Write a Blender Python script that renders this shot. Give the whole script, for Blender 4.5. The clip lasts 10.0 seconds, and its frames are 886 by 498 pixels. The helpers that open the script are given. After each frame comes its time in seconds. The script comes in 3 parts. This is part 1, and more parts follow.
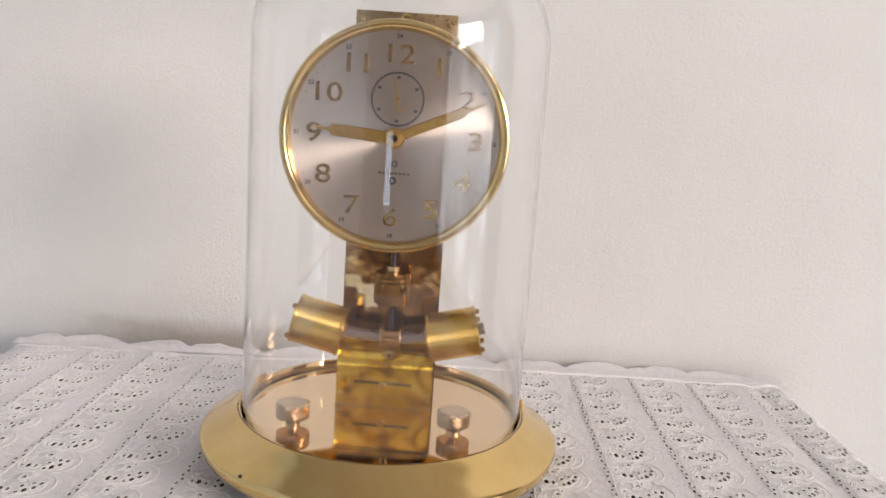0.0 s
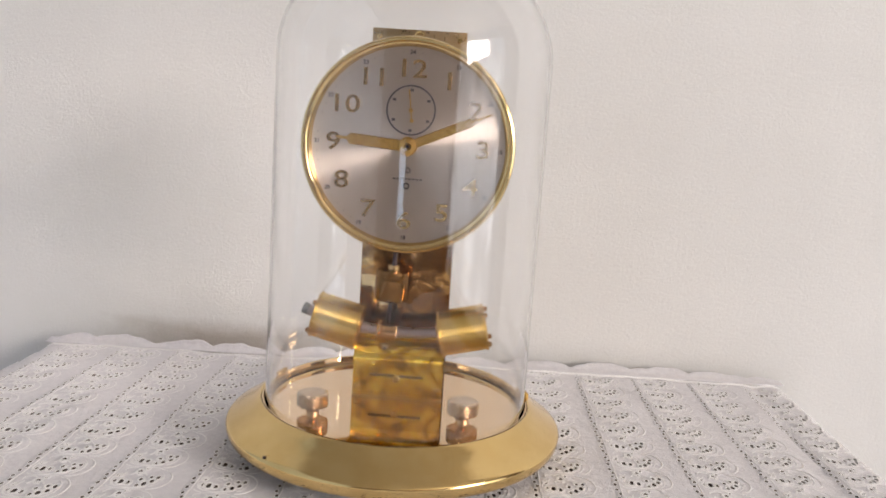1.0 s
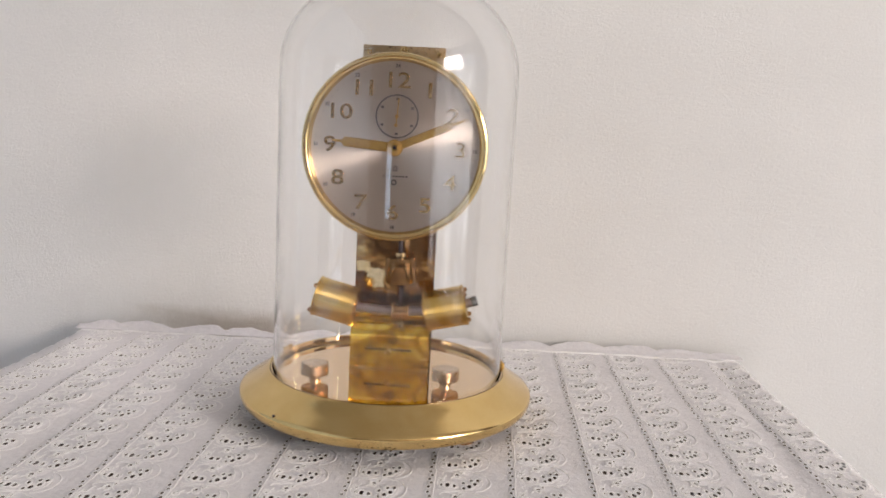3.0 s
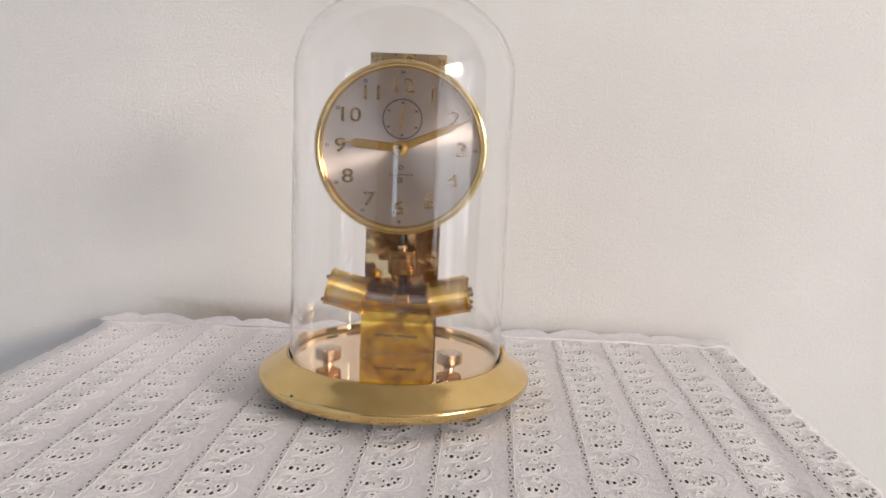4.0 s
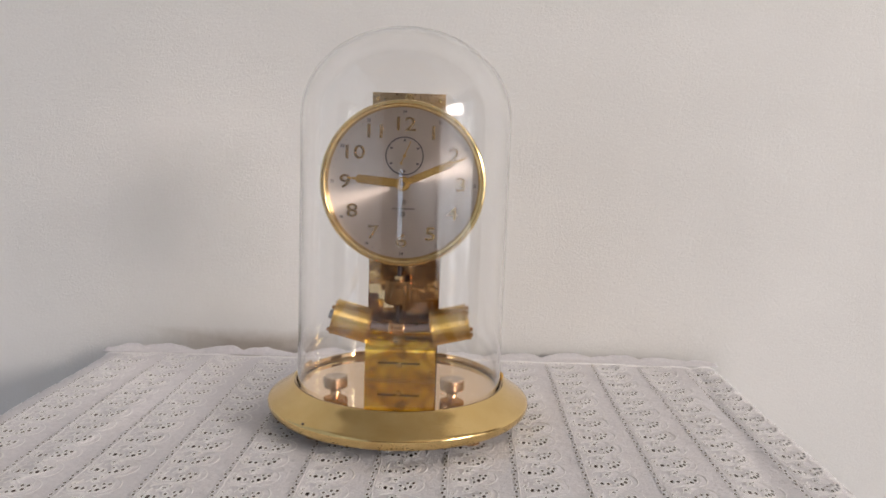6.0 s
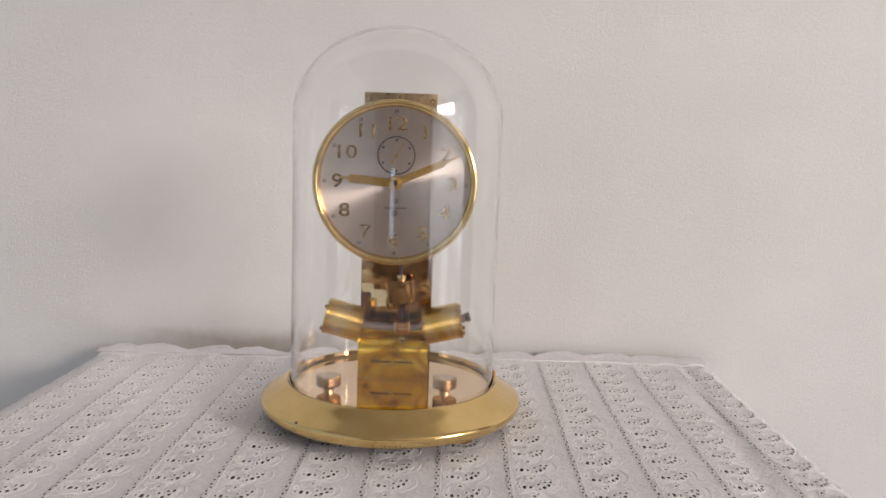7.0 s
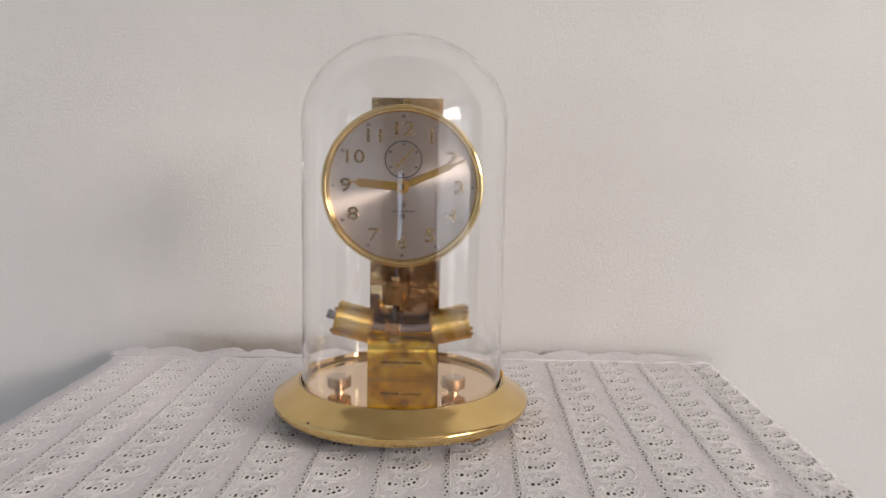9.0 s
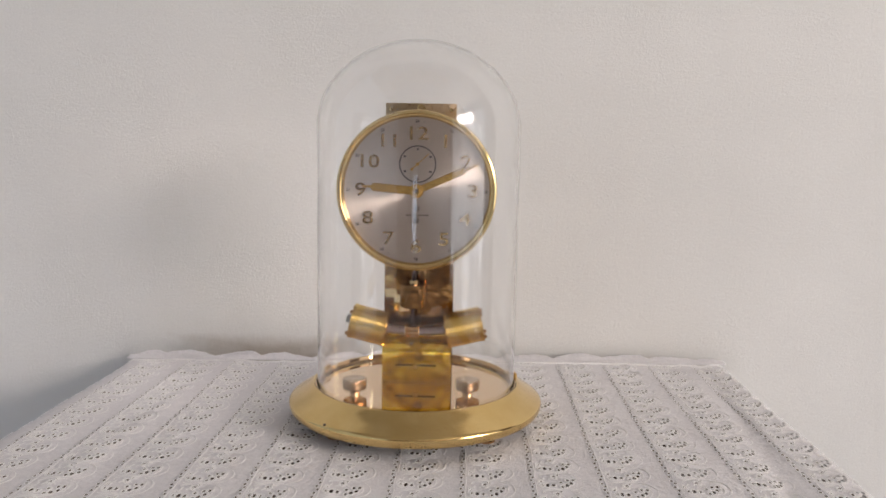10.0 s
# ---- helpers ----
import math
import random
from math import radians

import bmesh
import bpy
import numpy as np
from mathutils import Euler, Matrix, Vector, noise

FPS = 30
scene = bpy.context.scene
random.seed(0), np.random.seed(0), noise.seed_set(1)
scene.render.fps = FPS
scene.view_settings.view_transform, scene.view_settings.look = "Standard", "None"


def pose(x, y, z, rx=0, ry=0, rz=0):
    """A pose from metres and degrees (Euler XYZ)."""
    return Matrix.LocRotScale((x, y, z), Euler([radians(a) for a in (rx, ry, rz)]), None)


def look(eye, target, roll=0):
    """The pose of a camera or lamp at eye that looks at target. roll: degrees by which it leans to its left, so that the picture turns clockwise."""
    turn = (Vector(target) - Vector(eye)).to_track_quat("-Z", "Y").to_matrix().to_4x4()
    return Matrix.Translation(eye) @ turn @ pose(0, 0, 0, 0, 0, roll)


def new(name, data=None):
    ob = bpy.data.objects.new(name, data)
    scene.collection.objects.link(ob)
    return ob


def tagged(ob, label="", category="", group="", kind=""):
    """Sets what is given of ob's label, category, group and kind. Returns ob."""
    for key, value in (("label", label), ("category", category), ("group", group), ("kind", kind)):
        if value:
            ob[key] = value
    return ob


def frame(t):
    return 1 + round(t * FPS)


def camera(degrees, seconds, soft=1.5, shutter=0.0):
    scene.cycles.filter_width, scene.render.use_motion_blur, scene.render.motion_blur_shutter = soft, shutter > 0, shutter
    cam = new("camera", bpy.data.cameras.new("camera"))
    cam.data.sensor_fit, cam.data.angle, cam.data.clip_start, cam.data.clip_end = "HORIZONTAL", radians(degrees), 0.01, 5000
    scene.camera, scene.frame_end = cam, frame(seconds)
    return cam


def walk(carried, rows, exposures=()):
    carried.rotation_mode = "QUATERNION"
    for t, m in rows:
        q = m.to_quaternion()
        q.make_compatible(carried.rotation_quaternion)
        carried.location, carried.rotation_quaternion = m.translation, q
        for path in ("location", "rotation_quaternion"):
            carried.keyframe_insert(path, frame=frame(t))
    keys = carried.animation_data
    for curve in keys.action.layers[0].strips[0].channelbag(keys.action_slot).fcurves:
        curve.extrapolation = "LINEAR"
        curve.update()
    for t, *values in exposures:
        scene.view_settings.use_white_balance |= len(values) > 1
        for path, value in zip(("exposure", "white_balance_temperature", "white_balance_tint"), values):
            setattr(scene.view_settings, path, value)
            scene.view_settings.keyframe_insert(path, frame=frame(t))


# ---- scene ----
cam = camera(58.6, 10.0, soft=1.7)
PATH = [
    (0, (0.036, -0.42, 0.188), (-0.008, 1.548, -0.164), 3.9),
    (0.5, (0.038, -0.438, 0.184), (-0.019, 1.53, -0.168), 3.9),
    (1, (0.039, -0.45, 0.185), (-0.041, 1.523, -0.13), 3.8),
    (1.5, (0.044, -0.462, 0.182), (-0.042, 1.51, -0.141), 3.8),
    (2, (0.047, -0.475, 0.185), (-0.037, 1.498, -0.133), 3.3),
    (2.5, (0.052, -0.493, 0.185), (-0.043, 1.48, -0.129), 3.1),
    (2.7, (0.055, -0.5, 0.187), (-0.037, 1.473, -0.122), 3.0),
    (3.8, (0.057, -0.548, 0.189), (-0.056, 1.42, -0.15), 2.9),
    (4, (0.059, -0.552, 0.191), (-0.047, 1.419, -0.131), 2.5),
    (4.5, (0.05, -0.564, 0.199), (-0.02, 1.415, -0.085), 2.3),
    (5, (0.046, -0.57, 0.201), (-0.005, 1.409, -0.089), 2.0),
    (6.5, (0.042, -0.576, 0.202), (-0.006, 1.406, -0.062), 2.1),
    (7, (0.043, -0.578, 0.202), (0.012, 1.403, -0.07), 1.9),
    (7.5, (0.042, -0.589, 0.206), (0.006, 1.391, -0.072), 1.6),
    (8, (0.044, -0.587, 0.205), (0.002, 1.395, -0.065), 1.4),
    (8.5, (0.045, -0.588, 0.204), (-0.001, 1.394, -0.064), 1.3),
    (9, (0.043, -0.587, 0.204), (-0.006, 1.394, -0.066), 1.2),
    (9.5, (0.039, -0.59, 0.204), (-0.017, 1.391, -0.065), 1.2),
    (10, (0.039, -0.593, 0.204), (-0.031, 1.388, -0.055), 1.0),
]
walk(cam, [(t, look(eye, target, roll)) for t, eye, target, roll in PATH], [(0, 0.1), (1, 0.06), (2.5, -0.02), (4.0, 0.03), (4.5, -0.16), (10, -0.2)])
from mathutils.geometry import delaunay_2d_cdt

PENDULUM_PERIOD, PENDULUM_RIGHT, PENDULUM_SWING = 0.801, 0.645, 2.75

# ---- light ----
world = bpy.data.worlds.new("sky")
scene.world = world
world.use_nodes = True
wn, wl = world.node_tree.nodes, world.node_tree.links
sky = wn.new("ShaderNodeTexSky")
sky.sky_type, sky.sun_disc = "NISHITA", False
sky.sun_elevation, sky.sun_rotation = radians(35), radians(120)
wl.new(sky.outputs[0], wn["Background"].inputs[0])
wn["Background"].inputs[1].default_value = 0.1

# room, with the tabletop at z = 0
X0, X1, Y0, FLOOR, CEIL = -1.15, 2.6, -3.4, -0.75, 1.75
# main window in the right wall (y from, y to, z from, z to); narrow one in the rear wall (x from, x to, ...)
WIN_R = (-3.20, -0.45, -0.62, 1.30)
# low opening added in the left wall for the bluish fill lamp
WIN_L = (-1.40, -0.50, -0.72, -0.14)
WIN_B = (-0.16, 0.16, -0.32, 0.10)


def area_lamp(name, where, target, width, height, power, colour):
    data = bpy.data.lights.new(name, "AREA")
    data.shape, data.size, data.size_y, data.energy, data.color = "RECTANGLE", width, height, power, colour
    ob = new(name, data)
    ob.matrix_world = look(where, target)
    return ob


area_lamp("window_daylight", (X1 + 0.03, -1.89, 0.90), (0, -1.89, 0.90), 1.30, 0.70, 92, (1.0, 0.897, 0.82))
area_lamp("rear_window_daylight", (0.0, Y0 - 0.03, -0.11), (0, 0, -0.11), 0.26, 0.34, 1.0, (0.62, 0.78, 1.0))
# Added bluish fill for the lower left of the wall, kept below the tabletop.
area_lamp("left_fill_light", (X0 - 0.03, -0.95, -0.43), (0, -0.95, -0.43), 0.80, 0.48, 1.5, (0.66, 0.80, 1.0))
scene.view_settings.exposure = 0.0


# ---- materials ----
def material(name, colour, rough=0.5, metal=0.0, **more):
    m = bpy.data.materials.new(name)
    m.use_nodes = True
    b = m.node_tree.nodes["Principled BSDF"]
    b.inputs["Base Color"].default_value = (*colour, 1)
    b.inputs["Roughness"].default_value, b.inputs["Metallic"].default_value = rough, metal
    for key, value in more.items():
        b.inputs[key.replace("_", " ")].default_value = value
    return m


def nodes_of(m):
    return m.node_tree.nodes, m.node_tree.links, m.node_tree.nodes["Principled BSDF"]


def noise_node(m, scale, detail=4, rough=0.55, distort=0.0):
    n, l, b = nodes_of(m)
    co = n.new("ShaderNodeTexCoord")
    t = n.new("ShaderNodeTexNoise")
    t.inputs["Scale"].default_value, t.inputs["Detail"].default_value = scale, detail
    t.inputs["Roughness"].default_value, t.inputs["Distortion"].default_value = rough, distort
    l.new(co.outputs["Object"], t.inputs["Vector"])
    return t


def ramp_to(m, source, socket, stops):
    n, l, b = nodes_of(m)
    r = n.new("ShaderNodeValToRGB")
    while len(r.color_ramp.elements) < len(stops):
        r.color_ramp.elements.new(0.5)
    for e, (at, c) in zip(r.color_ramp.elements, stops):
        e.position, e.color = at, (*c, 1) if len(c) == 3 else c
    l.new(source, r.inputs[0])
    l.new(r.outputs[0], b.inputs[socket])
    return r


def bump_from(m, source, strength, distance):
    n, l, b = nodes_of(m)
    u = n.new("ShaderNodeBump")
    u.inputs["Strength"].default_value, u.inputs["Distance"].default_value = strength, distance
    l.new(source, u.inputs["Height"])
    if b.inputs["Normal"].links:
        l.new(b.inputs["Normal"].links[0].from_socket, u.inputs["Normal"])
    l.new(u.outputs[0], b.inputs["Normal"])


def grey(v):
    return (v, v, v)


def brass(name, light, dark, rough, scale=60, patchy=(0.35, 0.7)):
    m = material(name, light, rough, 1.0)
    t = noise_node(m, scale, 5, 0.6)
    ramp_to(m, t.outputs[0], "Base Color", [(patchy[0], dark), (patchy[1], light)])
    f = noise_node(m, scale * 6, 3)
    ramp_to(m, f.outputs[0], "Roughness", [(0.3, grey(rough * 0.8)), (0.75, grey(rough * 1.35))])
    return m


M_BASE = brass("satin_lacquered_brass", (0.82, 0.61, 0.28), (0.75, 0.53, 0.22), 0.14)
bump_from(M_BASE, noise_node(M_BASE, 900, 2).outputs[0], 0.015, 0.0002)
M_DECK = brass("mirror_polished_brass", (0.90, 0.69, 0.45), (0.86, 0.63, 0.39), 0.035, 40)
M_BEZEL = brass("polished_brass", (0.84, 0.64, 0.31), (0.76, 0.55, 0.24), 0.12)
M_COIL = material("turned_gold_foil", (0.72, 0.50, 0.17), 0.27, 1.0)
ramp_to(M_COIL, noise_node(M_COIL, 30, 3).outputs[0], "Base Color", [(0.3, (0.58, 0.35, 0.09)), (0.7, (0.76, 0.54, 0.18))])
M_GOLD = brass("gilt_metal", (0.62, 0.46, 0.25), (0.50, 0.34, 0.16), 0.17, 300)
M_HAND = brass("aged_gilt_metal", (0.62, 0.40, 0.13), (0.48, 0.28, 0.08), 0.3, 300)
M_NUMERAL = brass("aged_gilt_numeral", (0.54, 0.37, 0.19), (0.40, 0.26, 0.12), 0.22, 300)
M_COPPER = brass("copper_toned_brass", (0.72, 0.46, 0.24), (0.55, 0.32, 0.15), 0.12, 120)
M_SATIN = brass("dull_satin_brass", (0.44, 0.32, 0.185), (0.35, 0.245, 0.13), 0.3, 90)
M_BOB = brass("brown_polished_brass", (0.38, 0.215, 0.085), (0.22, 0.11, 0.045), 0.05, 90)
M_KNOB = brass("nickel_toned_brass", (0.72, 0.58, 0.44), (0.60, 0.47, 0.35), 0.2, 200)
M_STEEL = material("polished_steel", (0.43, 0.37, 0.385), 0.3, 1.0)
ramp_to(M_STEEL, noise_node(M_STEEL, 250, 4).outputs[0], "Roughness", [(0.3, grey(0.26)), (0.8, grey(0.36))])
M_IRON = material("grey_magnet_steel", (0.30, 0.31, 0.32), 0.35, 1.0)
bump_from(M_IRON, noise_node(M_IRON, 1200, 2).outputs[0], 0.3, 0.0003)
M_ROD = material("blued_steel", (0.07, 0.055, 0.06), 0.3, 1.0)
M_SLOT = material("dark_brown_slot", (0.05, 0.026, 0.01), 0.5, 0.3)
M_BLACK = material("black_enamel_print", (0.02, 0.018, 0.022), 0.8)
M_PRINT = material("grey_dial_print", (0.05, 0.042, 0.052), 0.8)

# tarnished mirror-like plate with brown clouds and streaks
M_PLATE = material("tarnished_brass_plate", (0.6, 0.4, 0.13), 0.1, 1.0)
ramp_to(M_PLATE, noise_node(M_PLATE, 60, 6, 0.62, 1.8).outputs[0], "Base Color",
        [(0.40, (0.15, 0.065, 0.025)), (0.52, (0.31, 0.155, 0.06)), (0.63, (0.54, 0.34, 0.13)), (0.74, (0.82, 0.62, 0.31))])
ramp_to(M_PLATE, noise_node(M_PLATE, 160, 4).outputs[0], "Roughness", [(0.3, grey(0.06)), (0.75, grey(0.17))])
bump_from(M_PLATE, noise_node(M_PLATE, 90, 3, 0.5, 0.9).outputs[0], 0.1, 0.0016)
# pale scratches that wander over the plate
pn, pl, pb = nodes_of(M_PLATE)
scratch, band, blend = noise_node(M_PLATE, 34, 3, 0.5, 2.2), pn.new("ShaderNodeValToRGB"), pn.new("ShaderNodeMix")
for at, value in ((0.493, 0.0), (0.5, 0.8), (0.507, 0.0)):
    stop = band.color_ramp.elements.new(at)
    stop.color = (*grey(value), 1)
band.color_ramp.elements[-1].color = (0, 0, 0, 1)
blend.data_type = "RGBA"
pl.new(scratch.outputs[0], band.inputs[0])
pl.new(band.outputs[0], blend.inputs["Factor"])
pl.new(pb.inputs["Base Color"].links[0].from_socket, blend.inputs["A"])
blend.inputs["B"].default_value = (0.66, 0.46, 0.2, 1)
pl.new(blend.outputs["Result"], pb.inputs["Base Color"])


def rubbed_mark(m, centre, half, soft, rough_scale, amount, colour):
    """A ragged patch of light or shade painted into a surface's colour: its centre and half size along x and z, in the
    object's space.
    """
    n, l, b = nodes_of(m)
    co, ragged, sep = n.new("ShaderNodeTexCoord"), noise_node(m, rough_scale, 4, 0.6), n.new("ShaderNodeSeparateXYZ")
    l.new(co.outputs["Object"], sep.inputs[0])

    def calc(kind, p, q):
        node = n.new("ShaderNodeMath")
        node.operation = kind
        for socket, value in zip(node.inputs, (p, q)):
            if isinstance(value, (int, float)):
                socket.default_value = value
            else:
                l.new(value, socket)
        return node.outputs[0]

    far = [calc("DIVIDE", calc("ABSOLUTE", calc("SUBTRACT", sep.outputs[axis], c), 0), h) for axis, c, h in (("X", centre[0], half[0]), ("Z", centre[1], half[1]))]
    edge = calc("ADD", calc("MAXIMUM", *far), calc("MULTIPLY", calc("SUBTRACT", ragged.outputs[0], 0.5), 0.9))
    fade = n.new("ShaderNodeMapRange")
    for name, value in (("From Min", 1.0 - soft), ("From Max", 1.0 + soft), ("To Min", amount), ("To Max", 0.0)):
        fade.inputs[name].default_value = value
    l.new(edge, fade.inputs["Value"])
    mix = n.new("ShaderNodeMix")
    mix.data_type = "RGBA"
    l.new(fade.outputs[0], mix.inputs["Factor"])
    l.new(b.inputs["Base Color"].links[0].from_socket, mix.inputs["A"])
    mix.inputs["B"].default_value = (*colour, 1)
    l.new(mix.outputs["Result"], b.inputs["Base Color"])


# Reflection of the pale cloth, painted into the plate as two cream patches.
rubbed_mark(M_PLATE, (-0.0130, 0.0840), (0.0058, 0.0062), 0.12, 140, 0.9, (0.96, 0.86, 0.58))
rubbed_mark(M_PLATE, (-0.0215, 0.0915), (0.0048, 0.0034), 0.15, 140, 0.8, (0.92, 0.78, 0.46))
M_BRACKET = material("amber_lacquered_brass", (0.8, 0.56, 0.14), 0.2, 0.86)
ramp_to(M_BRACKET, noise_node(M_BRACKET, 60, 7, 0.68, 0.6).outputs[0], "Base Color",
        [(0.40, (0.40, 0.18, 0.01)), (0.50, (0.85, 0.52, 0.035)), (0.60, (1.0, 0.80, 0.16))])
ramp_to(M_BRACKET, noise_node(M_BRACKET, 50, 4).outputs[0], "Roughness", [(0.35, grey(0.05)), (0.7, grey(0.14))])
bump_from(M_BRACKET, noise_node(M_BRACKET, 85, 4, 0.55, 0.6).outputs[0], 0.1, 0.0016)



def brushed_in_circles(m, spread):
    """Fine turning marks round the object's own z axis."""
    n, l, b = nodes_of(m)
    tangent = n.new("ShaderNodeTangent")
    tangent.direction_type, tangent.axis = "RADIAL", "Z"
    l.new(tangent.outputs[0], b.inputs["Tangent"])
    b.inputs["Anisotropic"].default_value, b.inputs["Anisotropic Rotation"].default_value = spread, 0.25


brushed_in_circles(M_COIL, 1.0)
M_DIAL = material("silvered_dial_brushed_in_circles", (0.62, 0.54, 0.485), 0.31, 0.95)
brushed_in_circles(M_DIAL, 1.0)
ramp_to(M_DIAL, noise_node(M_DIAL, 70, 5).outputs[0], "Base Color", [(0.3, (0.49, 0.42, 0.37)), (0.7, (0.55, 0.475, 0.42))])

M_GLASS = material("clear_glass", (1, 1, 1), 0.0, 0.0, IOR=1.47)
nodes_of(M_GLASS)[2].inputs["Transmission Weight"].default_value = 1.0

M_CLOTH = material("thin_white_cotton_lawn", (0.73, 0.715, 0.745), 0.9)
nodes_of(M_CLOTH)[2].inputs["Sheen Weight"].default_value = 0.15
ramp_to(M_CLOTH, noise_node(M_CLOTH, 240, 8, 0.75).outputs[0], "Base Color", [(0.34, (0.68, 0.665, 0.695)), (0.7, (0.80, 0.78, 0.805))])
bump_from(M_CLOTH, noise_node(M_CLOTH, 1500, 2).outputs[0], 0.3, 0.0004)
bump_from(M_CLOTH, noise_node(M_CLOTH, 260, 5, 0.65).outputs[0], 0.7, 0.0012)
M_THREAD = material("white_embroidery_thread", (0.88, 0.87, 0.875), 0.7)
bump_from(M_THREAD, noise_node(M_THREAD, 1800, 2).outputs[0], 0.5, 0.0004)

M_WALL = material("white_textured_wallpaper", (0.71, 0.70, 0.685), 0.75)
ramp_to(M_WALL, noise_node(M_WALL, 9, 6, 0.6).outputs[0], "Base Color", [(0.3, (0.69, 0.68, 0.665)), (0.7, (0.73, 0.72, 0.705))])
bump_from(M_WALL, noise_node(M_WALL, 130, 4, 0.65).outputs[0], 0.09, 0.003)
bump_from(M_WALL, noise_node(M_WALL, 420, 4, 0.7).outputs[0], 0.38, 0.0013)
rubbed_mark(M_WALL, (-0.150, 0.002), (0.062, 0.010), 0.7, 60, 0.68, (0.30, 0.24, 0.185))   # shade of the gap behind the cloth, painted on the wall
M_PAINT = material("brown_wall_paint", (0.2, 0.165, 0.135), 0.85)
ramp_to(M_PAINT, noise_node(M_PAINT, 5, 5).outputs[0], "Base Color", [(0.3, (0.18, 0.145, 0.12)), (0.7, (0.22, 0.185, 0.15))])
# For the unseen left wall, coloured to bounce bluish fill towards the table.
M_PALE = material("grey_blue_wall_paint", (0.27, 0.33, 0.41), 0.85)
ramp_to(M_PALE, noise_node(M_PALE, 5, 5).outputs[0], "Base Color", [(0.3, (0.42, 0.49, 0.58)), (0.7, (0.47, 0.54, 0.63))])
M_CEIL = material("taupe_ceiling_paint", (0.41, 0.38, 0.35), 0.9)
ramp_to(M_CEIL, noise_node(M_CEIL, 6, 5).outputs[0], "Base Color", [(0.3, (0.39, 0.36, 0.33)), (0.7, (0.44, 0.41, 0.38))])
M_WOOD = material("dark_stained_wood", (0.1, 0.07, 0.05), 0.45)
wood = noise_node(M_WOOD, 14, 6, 0.6, 2.5)
ramp_to(M_WOOD, wood.outputs[0], "Base Color", [(0.3, (0.07, 0.045, 0.03)), (0.7, (0.14, 0.095, 0.065))])
# Unseen floor, made pale blue-grey to bounce light onto the lower wall.
M_FLOOR = material("pale_bluish_bounce_floor", (0.50, 0.55, 0.62), 0.95)
ramp_to(M_FLOOR, noise_node(M_FLOOR, 30, 6, 0.6).outputs[0], "Base Color", [(0.3, (0.46, 0.51, 0.58)), (0.7, (0.54, 0.59, 0.66))])
bump_from(M_FLOOR, noise_node(M_FLOOR, 600, 3).outputs[0], 0.5, 0.003)
M_FRAME = material("white_window_paint", (0.8, 0.8, 0.79), 0.4)


def glow(name, colour, strength):
    m = bpy.data.materials.new(name)
    m.use_nodes = True
    n, l = m.node_tree.nodes, m.node_tree.links
    n.remove(n["Principled BSDF"])
    e = n.new("ShaderNodeEmission")
    e.inputs[0].default_value, e.inputs[1].default_value = (*colour, 1), strength
    l.new(e.outputs[0], n["Material Output"].inputs[0])
    return m


M_OUT = glow("pale_sky_between_foliage", (0.95, 0.96, 1.0), 3.0)
on, ol = M_OUT.node_tree.nodes, M_OUT.node_tree.links
leafy, span = on.new("ShaderNodeTexNoise"), on.new("ShaderNodeMapRange")
leafy.inputs["Scale"].default_value, leafy.inputs["Detail"].default_value = 1.7, 4
for name, value in (("From Min", 0.42), ("From Max", 0.62), ("To Min", 0.9), ("To Max", 3.2)):
    span.inputs[name].default_value = value
ol.new(on.new("ShaderNodeTexCoord").outputs["Object"], leafy.inputs["Vector"])
ol.new(leafy.outputs[0], span.inputs["Value"])
ol.new(span.outputs[0], on["Emission"].inputs[1])


# ---- mesh helpers ----
def part(name, bm, mat, parent=None, label="", smooth=True, m=None):
    """Links a bmesh as one mesh object, as a thing or under one."""
    bmesh.ops.recalc_face_normals(bm, faces=bm.faces)
    me = bpy.data.meshes.new(name)
    bm.to_mesh(me)
    bm.free()
    me.materials.append(mat)
    if smooth:
        me.polygons.foreach_set("use_smooth", [True] * len(me.polygons))
        me.set_sharp_from_angle(angle=radians(35))
    ob = new(name, me)
    ob.parent = parent
    if m is not None:
        ob.matrix_basis = m
    if label:
        tagged(ob, label)
    return ob


def box(bm, x0, x1, y0, y1, z0, z1, bevel=0.0):
    r = bmesh.ops.create_cube(bm, size=1, matrix=Matrix.Translation(((x0 + x1) / 2, (y0 + y1) / 2, (z0 + z1) / 2)) @ Matrix.Diagonal((x1 - x0, y1 - y0, z1 - z0, 1)))
    if bevel:
        edges = list({e for v in r["verts"] for e in v.link_edges})
        bmesh.ops.bevel(bm, geom=edges, offset=bevel, segments=2, affect="EDGES", profile=0.5)
    return bm


def lathe(bm, profile, seg=96, m=None, closed=False):
    """Turns a profile of (radius, height) round the z axis."""
    m = m or Matrix.Identity(4)
    rings = []
    for r, z in profile:
        if r < 1e-7:
            rings.append([bm.verts.new(m @ Vector((0, 0, z)))])
        else:
            rings.append([bm.verts.new(m @ Vector((r * math.cos(2 * math.pi * i / seg), r * math.sin(2 * math.pi * i / seg), z))) for i in range(seg)])
    pairs = list(zip(rings, rings[1:])) + ([(rings[-1], rings[0])] if closed else [])
    for a, b in pairs:
        for i in range(seg):
            j = (i + 1) % seg
            if len(a) == 1 and len(b) > 1:
                bm.faces.new((a[0], b[i], b[j]))
            elif len(b) == 1 and len(a) > 1:
                bm.faces.new((a[i], a[j], b[0]))
            elif len(a) > 1:
                bm.faces.new((a[i], a[j], b[j], b[i]))
    return bm


